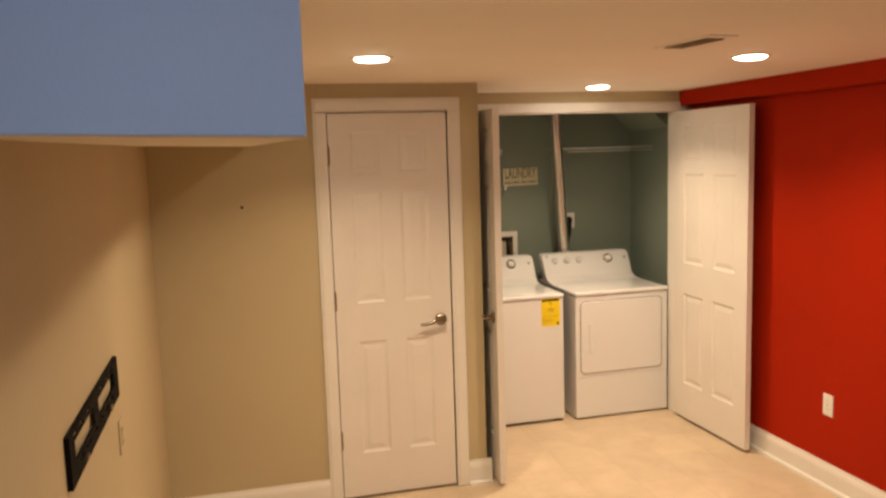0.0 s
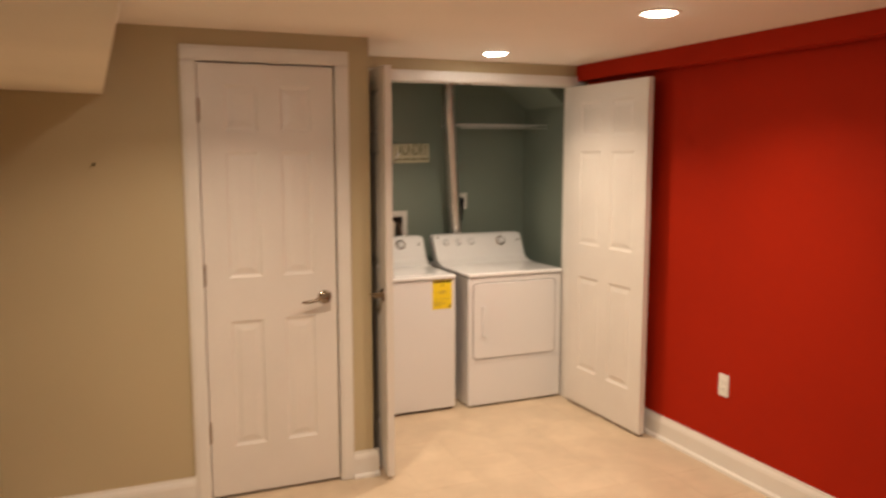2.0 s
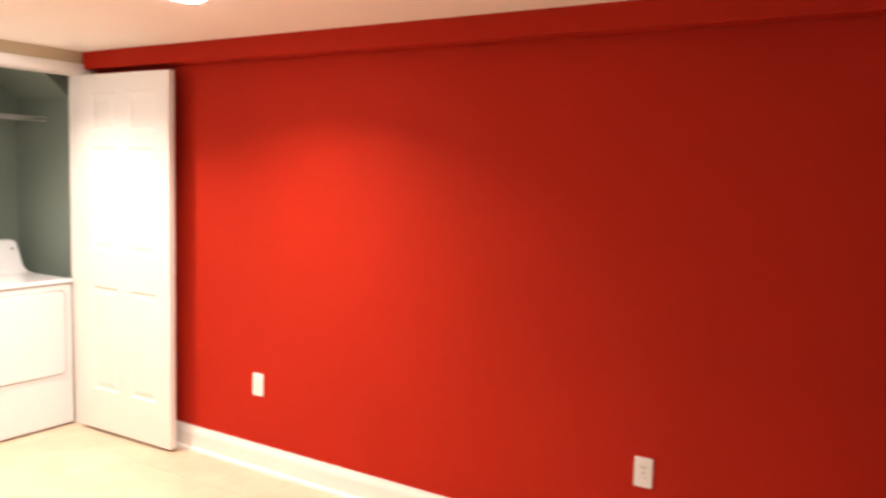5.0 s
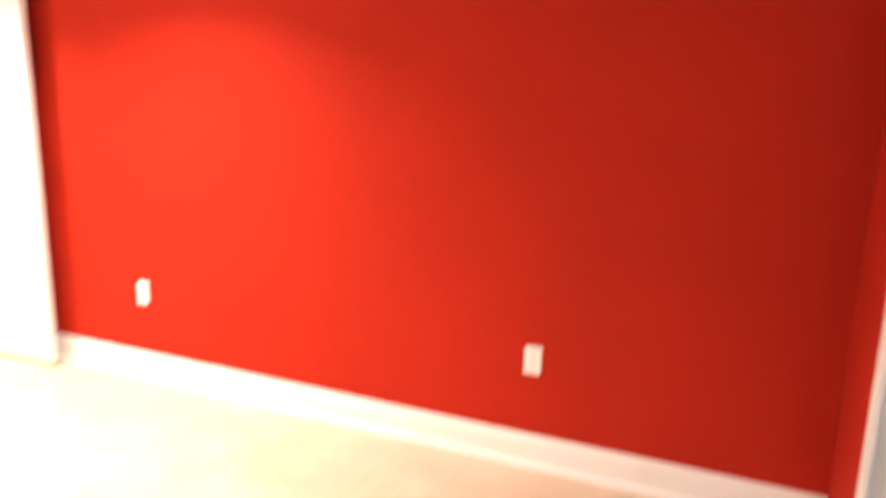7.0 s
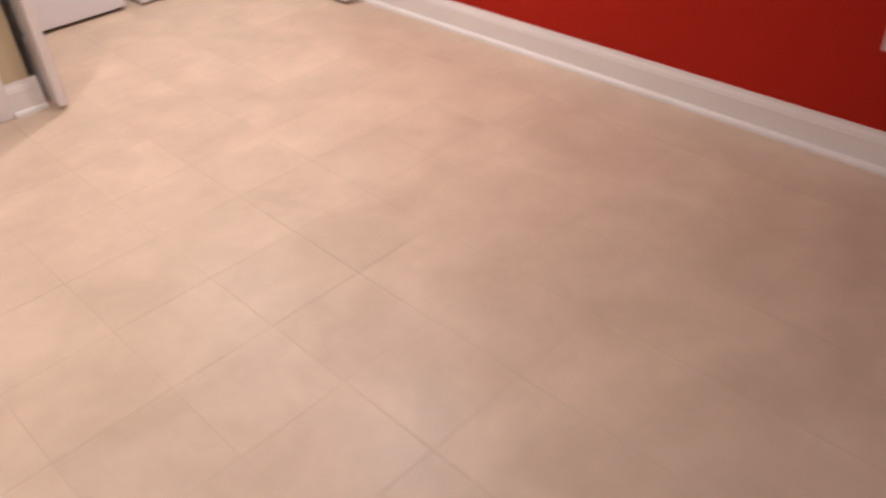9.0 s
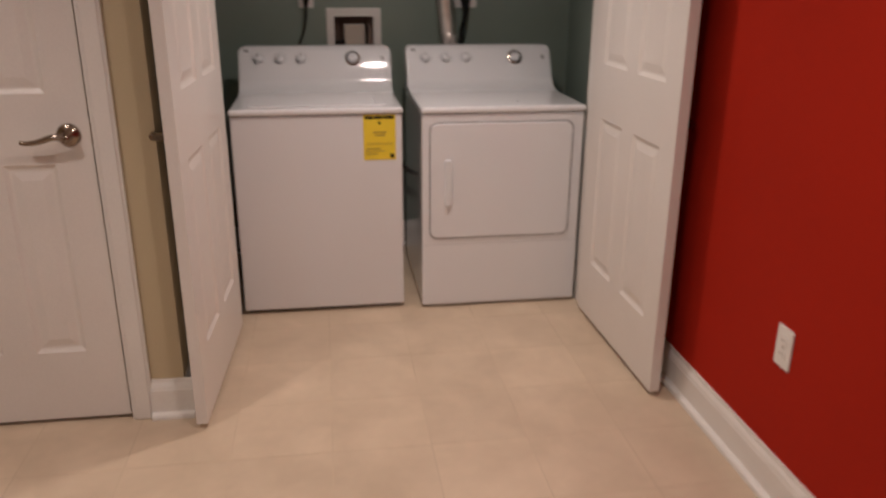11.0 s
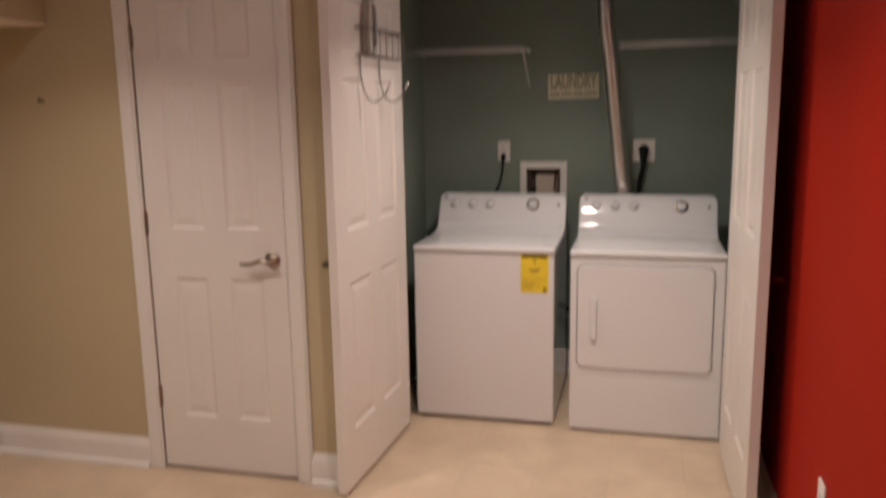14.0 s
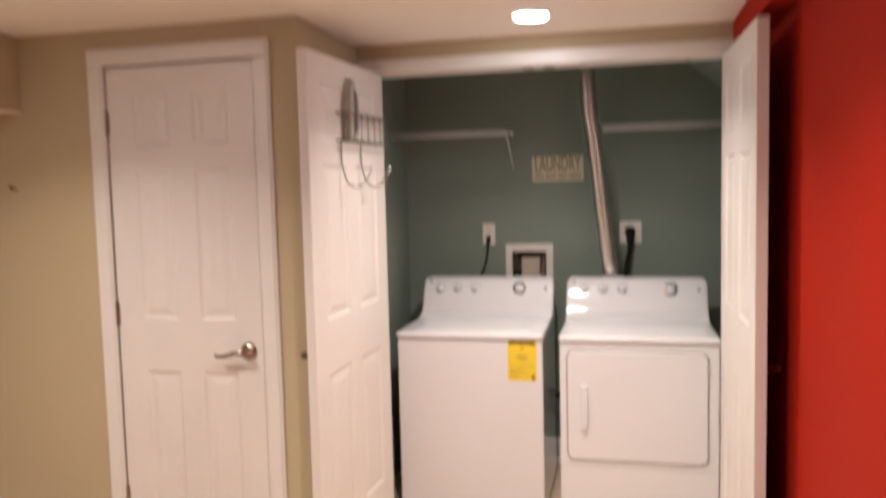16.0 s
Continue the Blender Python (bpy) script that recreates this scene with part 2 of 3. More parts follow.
# ---- large structure ----
setting("wall_east", box(RED, 0.12, SOUTH - 0.12, CLOSET + 0.1, -0.05, CEIL + 0.02), M_RED,
        "long bright red painted wall of the basement room", "wall")
setting("wall_east_beam", box(RED - 0.088, RED, SOUTH, CLOSET, 2.078, CEIL + 0.01), M_RED,
        "shallow red boxed beam under the ceiling", "wall", 0.004)
setting("wall_south", box(-0.84, RED, SOUTH - 0.12, SOUTH, -0.05, CEIL + 0.02), M_RED,
        "short red painted return wall", "wall")
setting("wall_west", box(LEFT - 0.12, LEFT, HALL, 0.12, -0.05, CEIL + 0.02), M_TAN,
        "tan painted side wall under a low soffit", "wall")
setting("wall_door", slab_with_holes((LEFT, DOOR_L - 0.02, DOOR_R + 0.02, CORNER), (-0.05, DOOR_H + 0.02, CEIL + 0.02),
                                     [(DOOR_L - 0.02, DOOR_R + 0.02, -1, DOOR_H + 0.02)], lambda u, v, w: (u, w, v), 0.12), M_TAN,
        "tan painted wall round a white panel door", "wall")
setting("wall_return", box(CORNER - 0.12, CORNER, 0.12, CLOSET + 0.1, -0.05, CEIL + 0.02), M_TAN,
        "narrow tan return wall beside the laundry closet", "wall")
setting("wall_closet", slab_with_holes((CORNER, OPEN_L, OPEN_R, 0.0), (-0.05, 2.056, CEIL + 0.02), [(OPEN_L, OPEN_R, -1, 2.056)],
                                       lambda u, v, w: (u, CLOSET + w, v), 0.1), M_TAN,
        "tan wall round the wide laundry closet opening", "wall")
BOX_L, BOX_R, BOX_B, BOX_T = -1.141, -0.953, 1.01, 1.178
setting("wall_closet_back", slab_with_holes((-1.88, BOX_L, BOX_R, 0.17), (-0.05, BOX_B, BOX_T, 2.4), [(BOX_L, BOX_R, BOX_B, BOX_T)],
                                            lambda u, v, w: (u, BACK + w, v), 0.12), M_TEAL,
        "grey-green painted back wall of the laundry closet", "wall")
setting("wall_closet_left", box(-1.88, -1.735, CLOSET + 0.1, BACK, -0.05, 2.4), M_TEAL, "grey-green side wall of the closet", "wall")
setting("wall_closet_right", box(0.03, 0.17, CLOSET + 0.1, BACK, -0.05, 2.4), M_TEAL, "grey-green side wall of the closet", "wall")
setting("ceiling_closet", box(-1.88, 0.17, CLOSET + 0.1, BACK + 0.12, 2.3, 2.4), M_TEAL, "grey-green closet ceiling", "ceiling")
setting("wall_hall_south", box(LEFT - 0.12, 0.12, HALL - 0.12, HALL, -0.05, CEIL + 0.02), M_TAN, "plain tan wall closing the hall", "wall")
setting("wall_hall_east", box(0, 0.12, HALL, SOUTH - 0.12, -0.05, CEIL + 0.02), M_TAN, "plain tan wall of the hall", "wall")
setting("ceiling", box(LEFT - 0.12, 0.12, HALL - 0.12, CLOSET + 0.1, CEIL, CEIL + 0.12), M_CEIL, "low off-white painted ceiling", "ceiling")

# sloped chase in the closet's upper corner
chase = bmesh.new()
extrude_outline([(0.03, 1.95), (0.03, 2.30), (-0.40, 2.30)], lambda u, v: (u, 1.02, v), (0, BACK - 1.02, 0), chase)
setting("closet_chase", chase, M_TEAL, "sloped boxed chase in the closet corner", "wall")

# soffit over the alcove, a little out of square: tan beside, cream below, blue on the face towards the hall
SOF_X, SOF_FAR, SOF_Z, SOF_Y = -2.822, -2.875, 1.838, -2.80
SOF_PLAN = [(LEFT, SOF_Y + 0.012), (SOF_X, SOF_Y + 0.012), (SOF_FAR, 0), (LEFT, 0)]


def soffit_z(u, v):
    """The underside's height: it rises a little to the side wall and to the far end."""
    return SOF_Z + 0.0285 * (SOF_X - u) + 0.0136 * (v - SOF_Y)


bm = extrude_outline(SOF_PLAN, lambda u, v: (u, v, soffit_z(u, v) + 0.008), (0, 0, CEIL - SOF_Z - 0.008))
setting("soffit", bm, M_TAN, "tan boxed soffit along the side wall", "soffit", 0.004)
bm = extrude_outline(SOF_PLAN, lambda u, v: (u, v, soffit_z(u, v)), (0, 0, 0.008))
setting("soffit_underside", bm, M_CREAM, "cream painted underside of the soffit", "soffit", 0.003)
bm = extrude_outline([(LEFT, soffit_z(LEFT, SOF_Y) + 0.002), (SOF_X - 0.001, SOF_Z + 0.002), (SOF_X - 0.001, CEIL), (LEFT, CEIL)],
                     lambda u, v: (u, SOF_Y, v), (0, 0.012, 0))
setting("soffit_face", bm, M_BLUE, "blue painted end face of the soffit", "soffit", 0.003)


# ---- trim ----
def baseboard(name, a, b, out, parent=None, label="white painted baseboard with moulded top", tall=BASE_H):
    """A moulded baseboard from a to b on the floor; out: the way into the room."""
    a, b, o = Vector((*a, 0)), Vector((*b, 0)), Vector((*out, 0))
    prof = [(0, 0), (0.032, 0), (0.032, 0.009), (0.029, 0.016), (0.023, 0.0195), (0.0145, 0.021), (0.0145, tall - 0.037), (0.0125, tall - 0.031), (0.0125, tall - 0.027),
            (0.0095, tall - 0.019), (0.006, tall - 0.011), (0.005, tall), (0, tall)]
    bm = bmesh.new()
    r = [[bm.verts.new(p + o * d + Vector((0, 0, h))) for d, h in prof] for p in (a, b)]
    for k in range(len(prof)):
        j = (k + 1) % len(prof)
        bm.faces.new((r[0][k], r[0][j], r[1][j], r[1][k]))
    bm.faces.new(r[0])
    bm.faces.new(r[1][::-1])
    ob = link_mesh(name, bm, M_TRIM)
    return tagged(ob, label, "baseboard", "", "structure")


baseboard("baseboard", (RED, SOUTH), (RED, CLOSET - 0.001), (-1, 0), label="white moulded baseboard along the red wall")
baseboard("baseboard", (-0.84, SOUTH), (RED - 0.033, SOUTH), (0, 1), label="white moulded baseboard on the short red wall")
baseboard("baseboard", (LEFT, 0), (-2.56, 0), (0, -1), label="white moulded baseboard on the tan wall", tall=0.132)
baseboard("baseboard", (-1.803, 0), (CORNER + 0.026, 0), (0, -1), label="short white moulded baseboard at the wall corner")
baseboard("baseboard", (CORNER, 0.001), (CORNER, CLOSET - 0.02), (1, 0), label="white moulded baseboard behind the closet door")
baseboard("baseboard", (LEFT, HALL), (LEFT, -0.03), (1, 0), label="white moulded baseboard under the soffit", tall=0.132)
baseboard("baseboard", (-1.735, BACK), (0.03, BACK), (0, -1), label="white moulded baseboard behind the laundry machines")


def casing_profile(u0, u1, v0, v1, y, bm, thick=0.018):
    """A flat casing board with a stepped face, on a wall whose face is y, towards -y."""
    box(u0, u1, y - thick * 0.72, y, v0, v1, bm)
    w, h = u1 - u0, v1 - v0
    if h > w:
        box(u0 + w * 0.18, u1 - w * 0.12, y - thick, y - thick * 0.7, v0 + 0.001, v1 - 0.012, bm)
    else:
        box(u0 + 0.012, u1 - 0.012, y - thick, y - thick * 0.7, v0 + h * 0.12, v1 - h * 0.18, bm)


def casing(name, left, right, top, y, label, width=0.068):
    ob = thing(name, Matrix(), label, "door casing", "", "structure")
    for side, (u0, u1) in enumerate(((left - width, left), (right, right + width))):
        bm = bmesh.new()
        casing_profile(u0, u1, 0, top, y, bm)
        part("jamb_casing", bm, M_TRIM, ob, bevel=0.003)
    bm = bmesh.new()
    casing_profile(left - width, right + width, top + 0.0005, top + width, y, bm)
    part("head_casing", bm, M_TRIM, ob, bevel=0.003)
    return ob


casing("trim_door", DOOR_L - 0.0055, DOOR_R + 0.006, DOOR_H + 0.0055, 0, "white painted casing round the panel door")
frame_closet = casing("trim_closet", OPEN_L - 0.001, OPEN_R + 0.001, 2.048, CLOSET, "white painted casing round the laundry closet opening", 0.06)
for name, b in (("jamb", (OPEN_L, OPEN_L + 0.012, CLOSET - 0.004, CLOSET + 0.1, 0, 2.044)),
                ("jamb", (OPEN_R - 0.012, OPEN_R, CLOSET - 0.004, CLOSET + 0.1, 0, 2.044)),
                ("head_jamb", (OPEN_L, OPEN_R, CLOSET - 0.004, CLOSET + 0.1, 2.044, 2.056))):
    part(name, box(*b), M_TRIM, frame_closet, bevel=0.002)
for cx in (-0.935, -0.845):
    part("ball_catch", box(cx - 0.022, cx + 0.022, CLOSET + 0.02, CLOSET + 0.05, 2.039, 2.044), M_BRONZE, frame_closet, "small brass ball catch")
bm = bmesh.new()
box(-0.862, -0.84, SOUTH - 0.135, SOUTH + 0.004, 0, CEIL, bm)
box(-0.91, -0.84, SOUTH + 0.001, SOUTH + 0.018, 0, CEIL, bm)
setting("trim_passage", bm, M_TRIM, "white casing at the edge of the passage", "door casing", 0.003)


# ---- panel doors ----
def door_leaf_mesh(w, h, t, col, rows):
    """A six-panel leaf: x from 0 to w, y from -t to 0, z from 0 to h; moulded fields on both faces."""
    bm = bmesh.new()
    us = sorted({0, w, *[u for c in col for u in c]})
    vs = sorted({0, h, *[v for r in rows for v in r]})
    for y, s in ((-t, 1), (0, -1)):
        for u0, u1 in zip(us, us[1:]):
            for v0, v1 in zip(vs, vs[1:]):
                is_field = any(abs(c[0] - u0) < 1e-6 for c in col) and any(abs(r[0] - v0) < 1e-6 for r in rows)
                if not is_field:
                    bm.faces.new([bm.verts.new((u, y, v)) for u, v in ((u0, v0), (u1, v0), (u1, v1), (u0, v1))])
                    continue
                loops = []
                for inset, deep in ((0, 0), (0.004, 0.003), (0.012, 0.0070), (0.018, 0.0078), (0.024, 0.0070), (0.044, 0.0028), (0.047, 0.0025)):
                    yy = y + s * deep
                    loops.append([bm.verts.new((u, yy, v)) for u, v in ((u0 + inset, v0 + inset), (u1 - inset, v0 + inset),
                                                                        (u1 - inset, v1 - inset), (u0 + inset, v1 - inset))])
                for l0, l1 in zip(loops, loops[1:]):
                    for k in range(4):
                        bm.faces.new((l0[k], l0[(k + 1) % 4], l1[(k + 1) % 4], l1[k]))
                bm.faces.new(loops[-1])
    for u in (0, w):
        bm.faces.new([bm.verts.new(p) for p in ((u, -t, 0), (u, 0, 0), (u, 0, h), (u, -t, h))])
    for v in (0, h):
        bm.faces.new([bm.verts.new(p) for p in ((0, -t, v), (w, -t, v), (w, 0, v), (0, 0, v))])
    bmesh.ops.remove_doubles(bm, verts=bm.verts, dist=1e-5)
    return bm


def lever(parent, x, z, y, toward, out, smooth_name="lever_handle"):
    """A lever on a round rose, on the face y of a leaf; toward: the way the lever points along x; out: the way out of the face."""
    bm = lathe([(0.033, 0), (0.033, out * 0.004), (0.029, out * 0.009), (0.014, out * 0.011), (0.012, out * 0.045), (0.0, out * 0.047)],
               "y", 24, None, (x, y, z))
    rose = part("rose", bm, M_CHROME, parent, "round polished nickel rose", smooth=True)
    pts = smooth_line([(x, y + out * 0.047, z), (x + toward * 0.03, y + out * 0.05, z + 0.002), (x + toward * 0.07, y + out * 0.048, z - 0.010),
                       (x + toward * 0.105, y + out * 0.046, z - 0.014), (x + toward * 0.12, y + out * 0.045, z - 0.010)], 5)
    n = len(pts)
    part(smooth_name, tube(pts, [0.0105 - 0.0045 * i / (n - 1) for i in range(n)], 10), M_CHROME, parent, "curved polished nickel lever", smooth=True)


def hinge(parent, x, y, z, mat=M_BRONZE):
    bm = tube([(x, y, z - 0.045), (x, y, z + 0.045)], 0.0065, 10)
    for k in (-0.05, 0.05):
        lathe([(0.0045, k - 0.005), (0.006, k), (0.003, k + 0.005)], "z", 8, bm, (x, y, z))
    box(x + 0.002, x + 0.009, y + 0.002, y + 0.006, z - 0.043, z + 0.043, bm)
    part("hinge", bm, mat, parent, "dark brass hinge", smooth=False)


ROWS = [(0.235, 0.835), (1.04, 1.62), (1.71, 1.92)]
door = thing("door_1", pose(DOOR_L, 0.035, 0.016), "closed white six-panel door with a nickel lever", "door", "", "structure")
W1 = DOOR_R - DOOR_L
part("leaf", door_leaf_mesh(W1, DOOR_H - 0.018, 0.036, [(0.11, 0.262), (0.36, 0.508)], ROWS), M_DOOR, door, bevel=0.0015)
for hz in (0.315, 1.06, 1.803):
    hinge(door, -0.003, -0.041, hz)
lever(door, 0.555, 0.922, -0.036, -1, -1)
part("latch_plate", box(W1 + 0.0005, W1 + 0.006, -0.034, -0.012, 0.89, 0.955), M_BRONZE, door, "small dark latch plate")
part("door_stop", box(-0.006, W1 + 0.006, 0.004, 0.03, 0.02, DOOR_H + 0.02), M_TRIM, door)

LEAF = 0.757


def closet_leaf(m, flip, label):
    """A leaf hinged at its local 0, 0, whose inner face looks to local +y when flip is 1, to -y when it is -1."""
    ob = thing("closet_door", m, label, "door", "laundry closet doors")
    bm = door_leaf_mesh(LEAF, DOOR_H - 0.009, 0.035, [(0.11, 0.325), (0.425, 0.645)], ROWS)
    if flip < 0:
        bmesh.ops.translate(bm, verts=bm.verts, vec=(0, 0.035, 0))
    part("leaf", bm, M_DOOR, ob, bevel=0.0015)
    outer = -0.035 if flip > 0 else 0.035
    lever(ob, LEAF - 0.06, 0.915, outer, -1, -flip)
    for hz in (0.25, 1.05, 1.78):
        bmh = tube([(-0.004, outer, hz - 0.045), (-0.004, outer, hz + 0.045)], 0.006, 8)
        part("hinge", bmh, M_BRONZE, ob, "dark brass hinge")
    return ob


def leaf_pose(hx, hy, fx, fy):
    return pose(hx, hy, 0.019, 0, 0, math.degrees(math.atan2(fy - hy, fx - hx)))


LEAF_L = leaf_pose(-1.574, 0.65, -1.616, -0.107)
LEAF_R = leaf_pose(-0.151, 0.65, -0.136, -0.107)
left_leaf = closet_leaf(LEAF_L, 1, "open white six-panel closet door with a wire rack on it")
right_leaf = closet_leaf(LEAF_R, -1, "open white six-panel closet door folded against the red wall")


# ---- ceiling fixtures ----
def downlight(x, y):
    ob = thing("ceiling_light", pose(x, y, CEIL), "lit round recessed ceiling light with white trim", "ceiling light", "recessed ceiling lights")
    part("trim_ring", lathe([(0.064, -0.001), (0.064, -0.004), (0.068, -0.006), (0.079, -0.004), (0.082, 0.001)], "z", 36), M_TRIM, ob, smooth=True)
    part("lens", lathe([(0.063, -0.001), (0.061, -0.006), (0.053, -0.010), (0.034, -0.013), (0.0, -0.014)], "z", 36), M_GLOW, ob, "glowing white lens", smooth=True)


for lx, ly in LAMPS:
    downlight(lx, ly)

vent = thing("ceiling_vent", pose(-1.345, -1.47, CEIL, 0, 0, 6), "louvred metal air register in the ceiling", "air vent")
bm = bmesh.new()
for b in ((-0.06, -0.044, -0.16, 0.16), (0.044, 0.06, -0.16, 0.16), (-0.044, 0.044, -0.16, -0.118), (-0.044, 0.044, 0.118, 0.16)):
    box(b[0], b[1], b[2], b[3], -0.006, 0.0, bm)
part("frame", bm, M_CEIL, vent, bevel=0.002)
# dark sheet in place of the shade inside the register
part("shade_backing", box(-0.044, 0.044, -0.118, 0.118, -0.002, 0.0), M_DIM, vent)
for k in range(5):
    bm = box(-0.006, 0.006, -0.1175, 0.1175, -0.0008, 0.0008)
    bmesh.ops.rotate(bm, verts=bm.verts, cent=(0, 0, 0), matrix=Matrix.Rotation(radians(-40), 3, "Y"))
    bmesh.ops.translate(bm, verts=bm.verts, vec=(-0.036 + 0.018 * k, 0, -0.0055))
    part("slat", bm, M_LOUVRE, vent, "brown louvre slat")


# ---- outlets and plates ----
def outlet(m, label, duplex=True, w=0.07, h=0.115, mat=M_PLATE):
    """A wall plate in local x, z, looking to -y."""
    ob = thing("wall_outlet", m, label, "outlet", "white wall outlets")
    bm = extrude_outline(rounded(w, h, 0.006), lambda u, v: (u, -0.006, v), (0, 0.006, 0))
    part("plate", bm, mat, ob, bevel=0.0015)
    if duplex:
        for dz in (-0.02, 0.02):
            bm = extrude_outline(rounded(0.032, 0.028, 0.008), lambda u, v: (u, -0.0085, v + dz), (0, 0.003, 0))
            sock = part("socket", bm, mat, ob)
            for sx in (-0.007, 0.007):
                part("slot", box(sx - 0.001, sx + 0.001, -0.009, -0.0084, dz - 0.004, dz + 0.006), M_DIM, sock)
    bm = lathe([(0.003, -0.0062), (0.003, -0.0075), (0.0, -0.008)], "y", 8)
    part("screw", bm, M_CHROME, ob)
    return ob


outlet(pose(RED, -0.640, 0.447, 0, 0, -90), "white wall outlet on the red wall near the closet")
outlet(pose(RED, -2.646, 0.450, 0, 0, -90), "white wall outlet on the red wall near the passage")
outlet(pose(LEFT, -1.325, 0.93, 0, 0, 90), "tan wall outlet below the wall bracket", mat=M_TAN)
outlet(pose(LEFT, -0.85, 0.45, 0, 0, 90), "low tan wall outlet near the floor", mat=M_TAN)
outlet(pose(-1.270, BACK, 1.276), "white wall outlet with a black washer plug")
outlet(pose(-0.503, BACK, 1.278), "white square outlet with a large dryer plug", False, 0.115, 0.118)

# nail in the tan wall
nail = thing("nail", pose(-2.924, 0, 1.576), "small dark nail stuck in the tan wall", "nail")
part("shank", tube([(0, 0.004, 0), (0, -0.028, 0.006)], 0.003, 8), M_METALBLACK, nail)
part("head", lathe([(0.0075, -0.030), (0.0075, -0.027)], "y", 10, None, (0, 0, 0.006)), M_METALBLACK, nail)

# wall bracket for a screen
mount = thing("screen_bracket", pose(LEFT, -1.722, 1.131, 0, -1.2, 90), "black slotted steel screen bracket on the tan wall", "wall bracket")
WINDOWS = [(0.012, 0.288, -0.01, 0.036), (-0.308, -0.055, -0.01, 0.036)]
SLOTS = [(u - 0.021, u + 0.021, 0.046, 0.054) for u in (-0.294, -0.22, -0.128, 0.07, 0.163, 0.254)]
SLOTS += [(u - 0.021, u + 0.021, -0.034, -0.024) for u in (-0.241, -0.147, -0.05, 0.034, 0.13, 0.23)]
cuts = WINDOWS + SLOTS
bm = slab_with_holes([-0.365, 0.365] + [c[k] for c in cuts for k in (0, 1)], [-0.064, 0.064] + [c[k] for c in cuts for k in (2, 3)], cuts,
                     lambda u, v, w: (u, -0.010 - w, v), 0.003)
part("plate", bm, M_METALBLACK, mount)
for z in (-0.064, 0.061):
    part("rail", box(-0.365, 0.365, -0.010, 0.0, z, z + 0.003), M_METALBLACK, mount)
for u0 in (-0.365, 0.362):
    part("end_flange", box(u0, u0 + 0.003, -0.010, 0.0, -0.061, 0.061), M_METALBLACK, mount)
for x in (-0.19, 0.19):
    for z in (-0.048,):
        part("bolt", lathe([(0.009, -0.013), (0.009, -0.018), (0.0, -0.02)], "y", 6, None, (x, 0, z)), M_BRONZE, mount)


# ---- laundry machines ----
MW = 0.686


LEAN = 0.5             # how far the console face leans back for each metre up
BULGE = 0.007          # how far its middle stands proud
TILT = Matrix.Rotation(-math.atan(LEAN), 4, "X")


def console(parent, y_top, z0, z1, w=MW):
    """The control panel, leaning back, with a curved foot that runs into the deck."""
    h = z1 - z0
    y_front = y_top - LEAN * h
    bm = bmesh.new()
    r, rings = 0.03, []
    xs = [-w / 2 + r * (1 - math.cos(radians(15 * k))) for k in range(7)]
    xs += [-w / 2 + r + (w - 2 * r) * k / 8 for k in range(1, 8)] + [-x for x in reversed(xs)]
    for x in xs:
        over = max(0.0, abs(x) - (w / 2 - r))
        top = h - r + math.sqrt(max(0.0, r * r - over * over))
        ring = []
        for k in range(17):
            f = top * k / 16
            roll_back = 0.012 * max(0.0, (f - h + 0.018) / 0.018) ** 2
            edge = 0.006 * max(0.0, (abs(x) - w / 2 + 0.012) / 0.012) ** 2
            ring.append(bm.verts.new((x, y_front + LEAN * f - BULGE * math.sin(math.pi * min(1, f / h)) + roll_back + edge, z0 + f)))
        ring += [bm.verts.new((x, y_front + LEAN * top + 0.07, z0 + top)), bm.verts.new((x, y_front + 0.07, z0))]
        rings.append(ring)
    for p, q in zip(rings, rings[1:]):
        for k in range(len(p)):
            j = (k + 1) % len(p)
            bm.faces.new((p[k], q[k], q[j], p[j])).smooth = k < 16
    bm.faces.new(rings[0])
    bm.faces.new(rings[-1])
    for e in bm.edges:
        if len(e.link_faces) == 2 and e.calc_face_angle(0) > radians(40):
            e.smooth = False
    part("console", bm, M_PANEL, parent)
    p0, p1 = (y_front - 0.095, z0 - 0.0035), (y_front - 0.002, z0 - 0.002)
    p2 = (y_front + LEAN * 0.048 - BULGE * math.sin(math.pi * 0.048 / h) - 0.001, z0 + 0.048)
    prof = []
    for k in range(15):
        f = k / 14
        prof.append(tuple(a * (1 - f) ** 2 + 2 * b * f * (1 - f) + c * f * f for a, b, c in zip(p0, p1, p2)))
    prof += [(p2[0] + 0.05, z0 + 0.04), (p2[0] + 0.05, z0 - 0.012), (p0[0] + 0.004, z0 - 0.012)]
    bm = extrude_outline(prof, lambda u, v: (-w / 2 + 0.003, u, v), (w - 0.006, 0, 0))
    bmesh.ops.recalc_face_normals(bm, faces=bm.faces)
    for f in bm.faces:
        f.smooth = len(f.verts) == 4
    for e in bm.edges:
        e.smooth = len(e.link_faces) < 2 or e.calc_face_angle(0) < radians(25)
    part("console_foot", bm, M_PANEL, parent)


